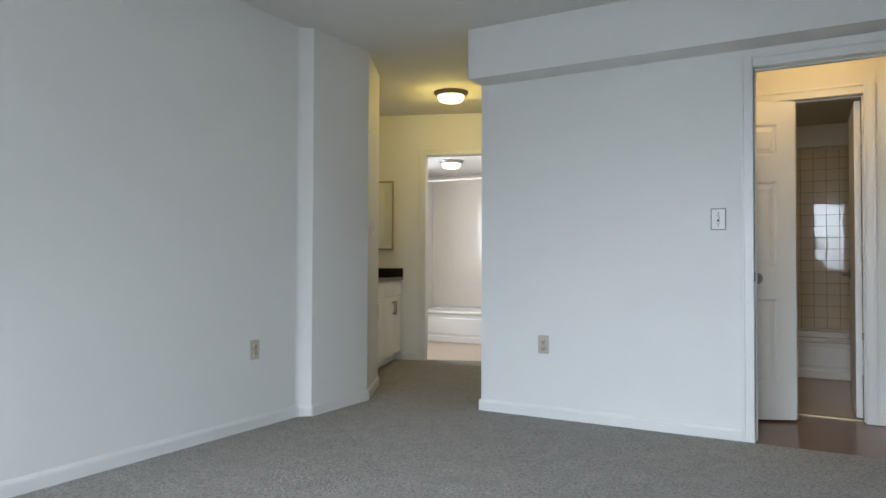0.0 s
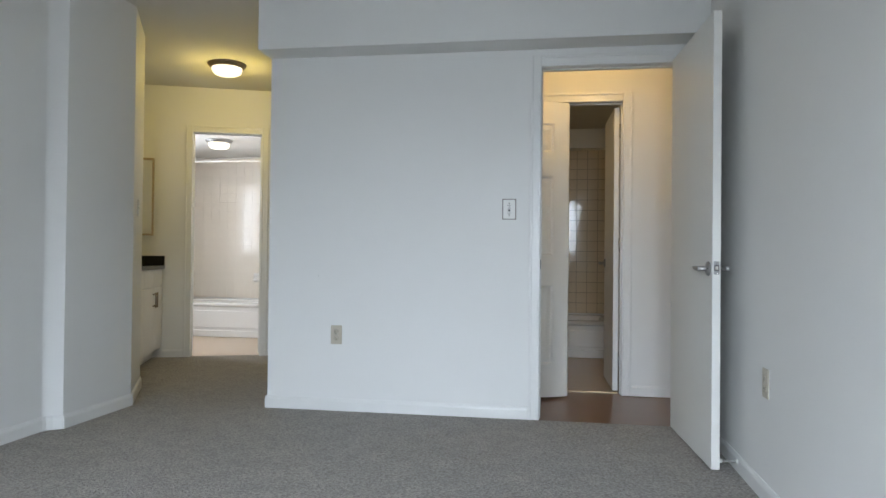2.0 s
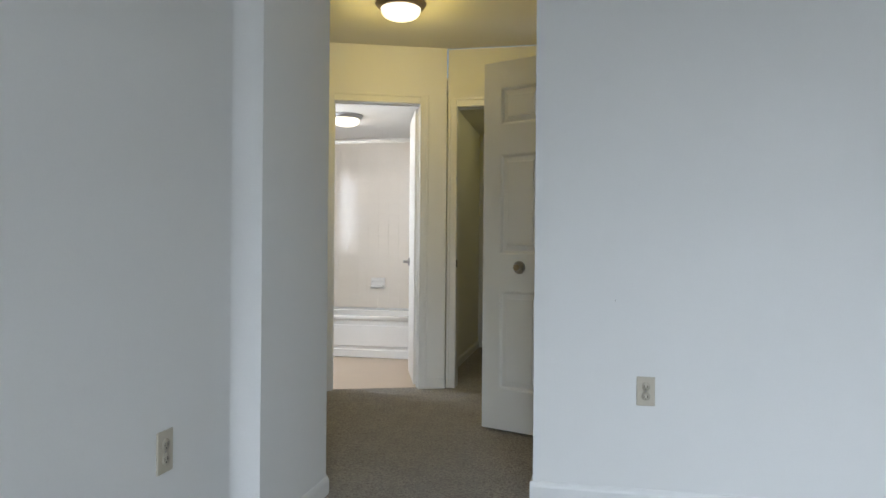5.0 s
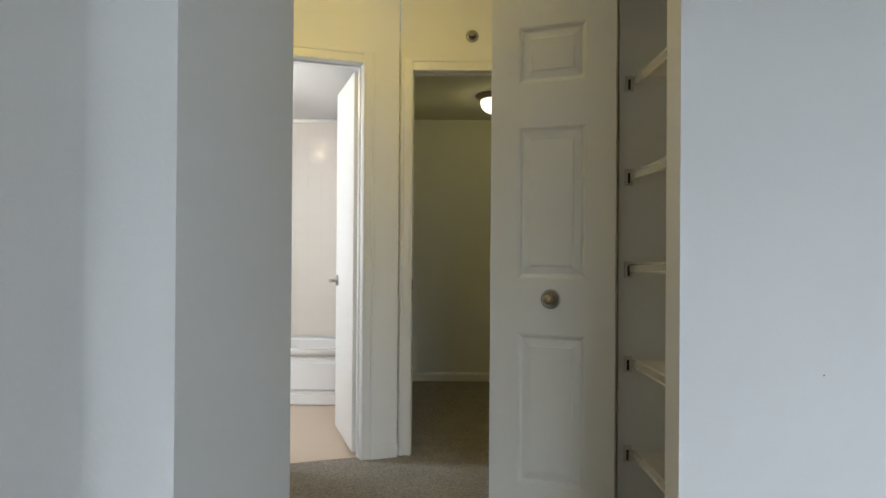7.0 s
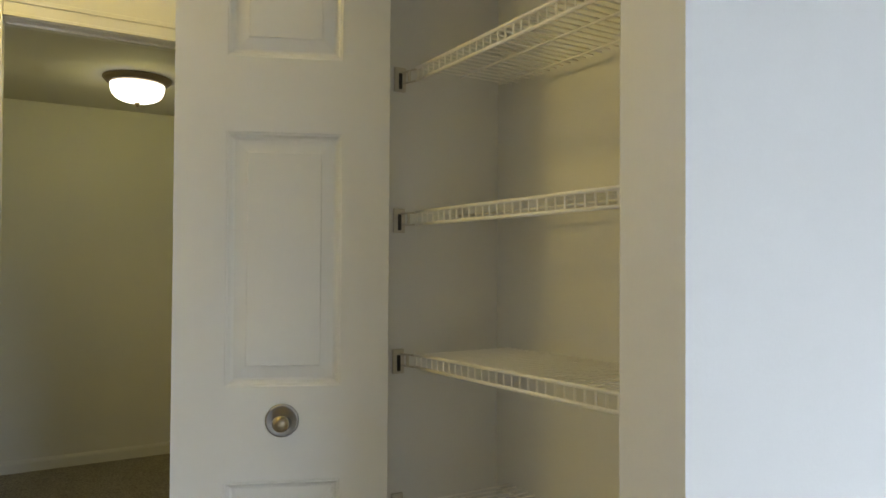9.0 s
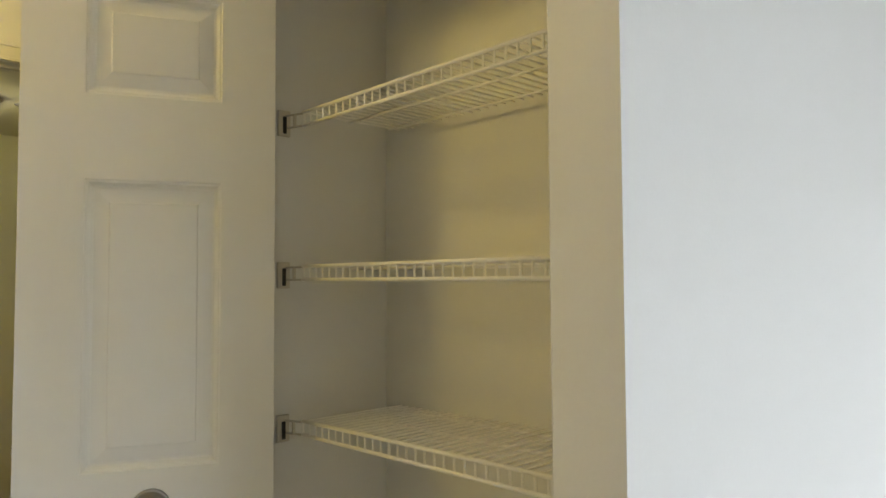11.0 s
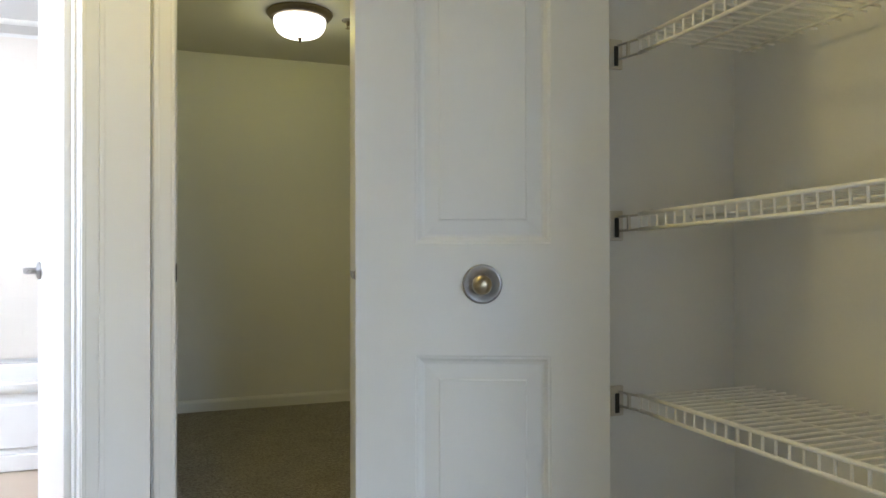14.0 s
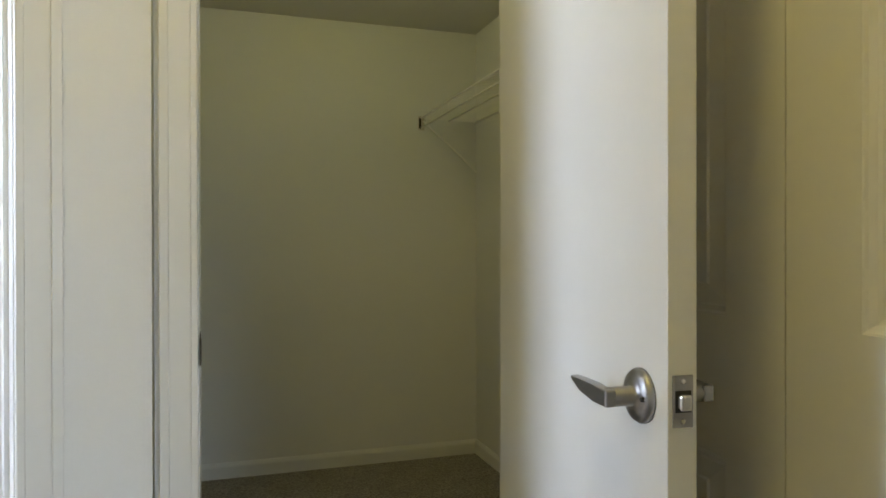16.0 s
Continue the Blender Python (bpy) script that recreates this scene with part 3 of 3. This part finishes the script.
outlet(pose(0.447, 0.0098, 0.457))
outlet(pose(-0.905 + 0.0002, -1.125, 0.457, 0, 0, 90))
outlet(pose(2.5598, -1.17, 0.457, 0, 0, -90))
switch(pose(1.484, 0.0098, 1.217))
sm, sl = along((-0.826, -0.115), (-1.115, 0.43))
p = cover("light_switch", sm @ pose(sl * 0.45, -0.0002, 1.235), WHITEP, "white plate with two stacked rocker switches by the alcove", "light switch", 0.07, 0.118)
for dz in (-0.029, 0.029):
    part("rocker", box(-0.017, 0.017, -0.0105, -0.0055, dz - 0.022, dz + 0.022, bevel=0.0015), WHITEP, p)
part("gap", box(-0.030, 0.030, -0.0066, -0.0058, -0.003, 0.003), GREYP, p)
top("nail_hole", lathe([(0, 0), (0.0022, 0), (0.0022, 0.0006), (0, 0.0006)], segments=10), GREYP, "tiny grey nail hole in the bedroom wall", "nail hole", m=pose(0.33, 0.0098, 0.81, 90, 0, 0))

# ---- ceiling lamps ----


def dome_lamp(name, x, y, z, label, bowl_mat, finial, ribbed, r=0.15, base=BRONZE, deep=0.066):
    d = empty(name, pose(x, y, z), label, "ceiling lamp")
    k = r / 0.15
    part("base", lathe([(0, 0), (0.150 * k, 0), (0.152 * k, -0.006), (0.146 * k, -0.016), (0.139 * k, -0.020), (0.136 * k, -0.027), (0.120 * k, -0.034), (0.112 * k, -0.034)], segments=48), base, d, "brushed metal base ring", True)
    bm = bmesh.new()
    seg = 48
    prof = [(0.118 - 0.118 * (i / 10) ** 2.6, -0.030 - deep * math.sin(i / 10 * math.pi / 2)) for i in range(11)]
    rings = []
    for pr, ph in prof:
        if pr < 1e-5:
            rings.append([bm.verts.new((0, 0, ph))])
        else:
            rings.append([])
            for i in range(seg):
                f = 1 + (0.018 if i % 2 else -0.018) * (1 if ribbed else 0)
                a = 2 * math.pi * i / seg
                rings[-1].append(bm.verts.new((pr * k * f * math.cos(a), pr * k * f * math.sin(a), ph)))
    for a, b in zip(rings, rings[1:]):
        for i in range(seg):
            j = (i + 1) % seg
            bm.faces.new((a[i], a[j], b[0]) if len(b) == 1 else (a[i], a[j], b[j], b[i]))
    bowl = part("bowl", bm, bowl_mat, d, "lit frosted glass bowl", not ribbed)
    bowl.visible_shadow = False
    if finial:
        part("finial", lathe([(a, h + 0.066 - deep) for a, h in ((0, -0.094), (0.012, -0.095), (0.013, -0.100), (0.006, -0.104), (0.008, -0.110), (0.004, -0.116), (0, -0.117))], segments=16), base, d, "small metal finial", True)
    return d


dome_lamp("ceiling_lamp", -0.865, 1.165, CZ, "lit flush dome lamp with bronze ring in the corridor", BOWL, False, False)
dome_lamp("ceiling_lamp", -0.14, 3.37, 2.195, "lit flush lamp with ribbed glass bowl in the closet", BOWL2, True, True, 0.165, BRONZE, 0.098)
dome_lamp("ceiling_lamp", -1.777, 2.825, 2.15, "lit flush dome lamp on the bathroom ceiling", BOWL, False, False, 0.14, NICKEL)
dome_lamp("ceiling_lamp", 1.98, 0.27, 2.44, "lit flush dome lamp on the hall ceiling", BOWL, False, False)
# out of sight, added to go with the bulb that warms this room
dome_lamp("ceiling_lamp", 1.15, 1.75, 2.30, "unseen dome lamp added to warm the hall bathroom", BOWL, False, False)


def sprinkler(m, label):
    s = empty("fire_sprinkler", m, label, "sprinkler")
    part("escutcheon", lathe([(0, 0), (0.034, 0), (0.034, 0.003), (0.028, 0.010), (0.020, 0.011), (0.017, 0.004), (0, 0.004)]), NICKEL, s, "", True)
    bm = lathe([(0, 0.004), (0.010, 0.004), (0.010, 0.018), (0.006, 0.02), (0.006, 0.03), (0, 0.03)], segments=14)
    part("head", bm, BRONZE, s, "", True)
    for dx in (-0.009, 0.009):
        part("arm", rod((dx, 0, 0.016), (dx * 0.3, 0, 0.044), 0.0022), BRONZE, s)
    part("deflector", lathe([(0, 0.043), (0.014, 0.043), (0.014, 0.0445), (0, 0.0445)], segments=14), BRONZE, s)


sprinkler(pose(-0.378, 2.14, 2.232, 90, 0, 0), "small dark fire sprinkler in a round plate above the closet door")
sprinkler(pose(0.115, 3.395, 2.195, 180, 0, 0), "small metal fire sprinkler on the closet ceiling")

# spring stop behind the bedroom door
ds = empty("door_stop", pose(2.548, -0.80, 0.045, 0, -90, 0), "small white spring door stop on the baseboard", "door stop")
part("foot", lathe([(0, 0), (0.012, 0), (0.010, 0.006), (0, 0.006)], segments=14), RUBBER, ds)
part("spring", lathe([(0.005 + 0.001 * (i % 2), 0.006 + i * 0.002) for i in range(30)], segments=10), NICKEL, ds, "", True)
part("tip", lathe([(0, 0.064), (0.008, 0.064), (0.009, 0.072), (0.006, 0.080), (0, 0.081)], segments=12), RUBBER, ds, "", True)

# ---- linen closet wire shelves ----
SX, Y0, Y1 = 0.165, 0.112, 0.905


def wire_mesh(deep, lip, r):
    bm = rod((0, 0, 0), (deep, 0, 0), r, segments=5)
    if lip:
        rod((0, 0, 0.001), (0, 0, -lip), r * 1.1, bm, 5)
    return mesh_of(bm, "wire", WIRE)


LINEN_WIRE, CLOSET_WIRE = wire_mesh(0.354, 0.027, 0.0022), wire_mesh(0.296, 0, 0.0016)


def wire(me, parent, y):
    o = new("wire", me)
    o.parent = parent
    o.location = (0, y, 0.001)


def wire_shelf():
    s = empty("wire_shelf", pose(SX, Y1, 1.370), "white coated wire shelf clipped to the closet wall", "shelf", "linen closet shelves")
    n = 33
    for i in range(n):
        wire(LINEN_WIRE, s, -0.004 - (Y1 - Y0 - 0.008) * i / (n - 1))
    back, end = Y0 - Y1, 0.9585 - Y1
    for name, x, z, r in (("front_rail", -0.001, 0.002, 0.0038), ("lower_rail", -0.001, -0.027, 0.0038), ("cross_rail", 0.12, -0.003, 0.003), ("cross_rail", 0.235, -0.003, 0.003), ("back_rail", 0.350, -0.003, 0.003)):
        part(name, rod((x, back, z), (x, 0, z), r, segments=8), WIRE, s, "", True)
    for z in (0.0, -0.027):
        part("end_arm", rod((-0.001, 0, z), (-0.016, end, z), 0.0024, segments=6), CLIP, s)
    part("end_tie", box(-0.012, -0.006, 0.020, 0.024, -0.027, 0.0), CLIP, s)
    b = part("end_bracket", box(-0.034, -0.004, end - 0.006, end + 0.0013, -0.046, 0.012, bevel=0.002), CLIP, s, "clear plastic bracket")
    part("slot", box(-0.024, -0.015, end - 0.009, end - 0.0055, -0.040, -0.002, bevel=0.0015), DARK, b)
    for y in (-0.66, -0.36, -0.06):
        part("wall_clip", box(0.348, 0.360, y - 0.006, y + 0.006, -0.010, 0.004, bevel=0.001), WIRE, s)
    return s


shelf_1 = wire_shelf()
for z, tilt in ((1.706, 0.2), (1.039, -1.6), (0.699, -0.45), (0.376, 0)):
    copy_thing(shelf_1, pose(SX, Y1, z, tilt, 0, 0))

# walk-in closet shelf
ws = empty("wire_shelf", pose(0.33, 4.259, 1.735), "white wire hanging shelf on the walk-in closet wall", "shelf")
for i in range(70):
    wire(CLOSET_WIRE, ws, -0.006 - i * 0.0254)
for name, x, z in (("front_rail", 0, 0.004), ("hang_rail", 0, -0.045), ("cross_rail", 0.15, -0.003), ("back_rail", 0.294, -0.003)):
    part(name, rod((x, -0.002, z), (x, -1.80, z), 0.0048, segments=8), WIRE, ws, "", True)
for i in range(6):
    part("strut", rod((0, -0.10 - i * 0.34, 0), (0, -0.10 - i * 0.34, -0.045), 0.004), WIRE, ws)
part("brace", rod((0.01, -0.012, -0.01), (0.298, -0.012, -0.262), 0.006, segments=8), WIRE, ws, "", True)
b = part("end_bracket", box(-0.016, 0.016, -0.008, 0.0, -0.058, 0.014, bevel=0.002), CLIP, ws)
part("slot", box(-0.013, -0.002, -0.0095, -0.0075, -0.05, 0.004), DARK, b)

# ---- vanity ----
VD = Vector((math.sin(radians(20)), -math.cos(radians(20))))
V0 = bath_m @ Vector((1.62 - 1.085, -0.002, 0))
van_m, _ = along((V0.x, V0.y), (V0.x + VD.x, V0.y + VD.y))
vanity = empty("vanity_cabinet", van_m, "white painted vanity cabinet with flat doors and bar handles", "cabinet")
VL = 1.385
part("body", box(0, VL, -0.50, -0.019, 0.09, 0.80, bevel=0.001), CABINET, vanity)
part("toe_kick", box(0, VL, -0.49, -0.075, 0, 0.09), CABINET, vanity)
for i in range(4):
    x0, x1 = 0.006 + i * 0.344, 0.345 + i * 0.344
    part("drawer_front", box(x0, x1, -0.0185, 0, 0.655, 0.792, bevel=0.002), CABINET, vanity)
    d = part("door", box(x0, x1, -0.0185, 0, 0.095, 0.645, bevel=0.002), CABINET, vanity)
    hx = x1 - 0.03 if i % 2 == 0 else x0 + 0.03
    h = part("handle", rod((hx, 0.026, 0.475), (hx, 0.026, 0.605), 0.006, segments=10), BRONZE, d, "brown metal bar handle", True)
    for hz in (0.49, 0.59):
        part("post", rod((hx, 0, hz), (hx, 0.026, hz), 0.005, segments=8), BRONZE, h)
counter = empty("countertop", van_m, "dark granite vanity countertop with side splash", "countertop")
part("slab", box(0.002, VL, -0.51, 0.022, 0.801, 0.833, bevel=0.004), GRANITE, counter)
part("side_splash", box(0.002, 0.022, -0.51, 0.020, 0.8335, 0.918, bevel=0.002), GRANITE, counter)
part("back_splash", box(0.023, VL, -0.51, -0.490, 0.8335, 0.918, bevel=0.002), GRANITE, counter)
mc = empty("wall_mirror", bath_m @ pose(1.62 - 1.165, -0.002, 0), "framed mirror hung on the wall over the vanity", "mirror")
part("glass", box(-0.34, -0.014, -0.012, -0.004, 1.118, 1.782), MIRROR, mc)
part("frame_side", box(-0.014, 0.0, -0.03, 0, 1.10, 1.80, bevel=0.002), FRAMEW, mc, "thin brown wood frame")
part("frame_side", box(-0.354, -0.34, -0.03, 0, 1.10, 1.80, bevel=0.002), FRAMEW, mc)
part("frame_rail", box(-0.34, -0.014, -0.028, 0, 1.10, 1.118, bevel=0.002), FRAMEW, mc)
part("frame_rail", box(-0.34, -0.014, -0.028, 0, 1.782, 1.80, bevel=0.002), FRAMEW, mc)

# ---- bathtubs ----


def bathtub(x0, x1, y0, y1, h, label):
    t = empty("bathtub", pose(x0, y0, 0), label, "bathtub")
    w, d = x1 - x0, y1 - y0
    bm = bmesh.new()
    rings = []
    for inset, z in ((0, 0.012), (0, h - 0.012), (0.004, h - 0.004), (0.012, h), (0.075, h), (0.09, h - 0.01), (0.12, h - 0.16), (0.16, h - 0.28), (0.26, h - 0.31)):
        rr = []
        for cx, cy, a0 in ((w, d, 0), (0, d, 90), (0, 0, 180), (w, 0, 270)):
            rad = 0.002 if inset < 0.07 else 0.10
            for k in range(5):
                a = radians(a0 + 22.5 * k)
                sx, sy = (-1 if cx else 1), (-1 if cy else 1)
                rr.append(bm.verts.new((cx + sx * (inset + rad) + rad * math.cos(a), cy + sy * (inset + rad) + rad * math.sin(a), z)))
        rings.append(rr)
    n = len(rings[0])
    for a, b in zip(rings, rings[1:]):
        for i in range(n):
            bm.faces.new((a[i], a[(i + 1) % n], b[(i + 1) % n], b[i]))
    bm.faces.new(rings[-1])
    part("shell", bm, TUB, t, "white enamel shell")
    part("apron_panel", box(0.05, w - 0.05, -0.012, 0.002, 0.10, h - 0.085, bevel=0.008), TUB, t)
    part("apron_foot", box(0.0, w, -0.018, 0.003, 0.0, 0.075, bevel=0.006), TUB, t)
    part("rim_roll", rod((0, -0.004, h - 0.022), (w, -0.004, h - 0.022), 0.021, segments=16), TUB, t, "", True)
    return t


bathtub(-2.72, -1.205, 3.33, 4.045, 0.385, "white enamel bathtub along the tiled bathroom wall")
bathtub(0.86, 2.305, 2.60, 3.345, 0.345, "white enamel bathtub in the dark hall bathroom")
top("curtain_rod", rod((0.851, 2.63, 1.97), (2.309, 2.63, 1.97), 0.0125, segments=14), CHROME, "chrome shower curtain rod above the bathtub", "curtain rod", smooth=True)
sd = empty("soap_dish", pose(-1.844, 4.05, 0.655), "white ceramic soap dish set in the tiled wall", "soap dish")
part("back_plate", box(-0.075, 0.075, -0.012, 0.0, -0.055, 0.055, bevel=0.005), TUB, sd)
part("tray", box(-0.065, 0.065, -0.065, -0.010, -0.045, -0.020, bevel=0.008), TUB, sd)
part("grip", rod((-0.055, -0.05, 0.02), (0.055, -0.05, 0.02), 0.007, segments=10), TUB, sd, "", True)
top("curtain_rod", rod((-2.749, 3.34, 2.003), (-1.201, 3.34, 2.003), 0.0125, segments=14), WHITEP, "white shower curtain rod above the daylit bathtub", "curtain rod", smooth=True)

# ---- windows ----


def window(name, m, w, h, label, mull):
    f = tagged(new(name), label, "window", kind="structure")
    f.matrix_world = m
    part("window_frame", box(0, 0.04, 0.03, 0.08, 0, h, bevel=0.002), TRIM, f)
    part("window_frame", box(w - 0.04, w, 0.03, 0.08, 0, h, bevel=0.002), TRIM, f)
    part("window_frame", box(0.04, w - 0.04, 0.03, 0.08, 0, 0.04, bevel=0.002), TRIM, f)
    part("window_frame", box(0.04, w - 0.04, 0.03, 0.08, h - 0.04, h, bevel=0.002), TRIM, f)
    for i in range(1, mull):
        part("mullion", box(w * i / mull - 0.018, w * i / mull + 0.018, 0.035, 0.075, 0.04, h - 0.04, bevel=0.002), TRIM, f)
    part("window_sill", box(-0.03, w + 0.03, -0.03, 0.029, -0.025, -0.001, bevel=0.003), TRIM, f)
    g = part("pane", box(0.04, w - 0.04, 0.052, 0.056, 0.04, h - 0.04), GLASS, f)
    g.visible_shadow = False


win_m, _ = along((2.72, -5.701), (-1.05, -5.701))
# the wide window is unseen, added as the opening for the main daylight
window("added_window", win_m @ pose(1.32, 0, 0.7), 1.60, 1.5, "unseen wide white framed window added for broad daylight", 2)
window("window_2", win_m @ pose(0.33, 0, 0.8), 0.68, 1.5, "narrow white framed bedroom window", 1)
bw_m, _ = along((-2.75, 1.30), (-2.75, 4.2))
window("window_3", bw_m @ pose(0.72, 0, 0.96), 0.60, 1.0, "white framed bathroom window with bright daylight", 1)

# ---- wall tiles ----


def tile_mesh(s, material, d=0.006, c=0.0018):
    bm = bmesh.new()
    h = s / 2
    back = [bm.verts.new((x, 0, z)) for x, z in ((-h, -h), (h, -h), (h, h), (-h, h))]
    rim = [bm.verts.new((x, -d + c * 0.6, z)) for x, z in ((-h, -h), (h, -h), (h, h), (-h, h))]
    g = h - c
    face = [bm.verts.new((x, -d, z)) for x, z in ((-g, -g), (g, -g), (g, g), (-g, g))]
    bm.faces.new(face)
    for p, q in ((back, rim), (rim, face)):
        for i in range(4):
            j = (i + 1) % 4
            bm.faces.new((p[i], p[j], q[j], q[i]))
    return mesh_of(bm, "tile", material)


CREAM_TILE = tile_mesh(0.1077, TILE, 0.0022, 0.0006)
BEIGE_TILE = tile_mesh(0.1036, TILE2, 0.006, 0.0010)
rng = random.Random(7)


def tile_wall(holder_name, x0, x1, y, z0, z1, label, tile=CREAM_TILE, grout=GROUT):
    hold = top(holder_name, box(x0, x1, y - 0.004, y, z0, z1), grout, label, "tiled wall", kind="structure")
    nx, nz = int((x1 - x0) / 0.108), int((z1 - z0) / 0.108)
    for i in range(nx):
        for k in range(nz):
            o = new("tile", tile)
            o.parent = hold
            o.matrix_basis = pose(x1 - 0.054 - i * 0.108, y - 0.0035, z0 + 0.054 + k * 0.108, rng.gauss(0, 0.22), 0, rng.gauss(0, 0.22))


tile_wall("tiled_wall_bath", -2.74, -1.201, 4.061, 0.40, 2.13, "cream glazed square wall tiles behind the bathtub")
tile_wall("tiled_wall_hall_bath", 0.86, 2.309, 3.361, 0.36, 2.09, "beige glazed square wall tiles in the dim bathroom", BEIGE_TILE, GROUT2)
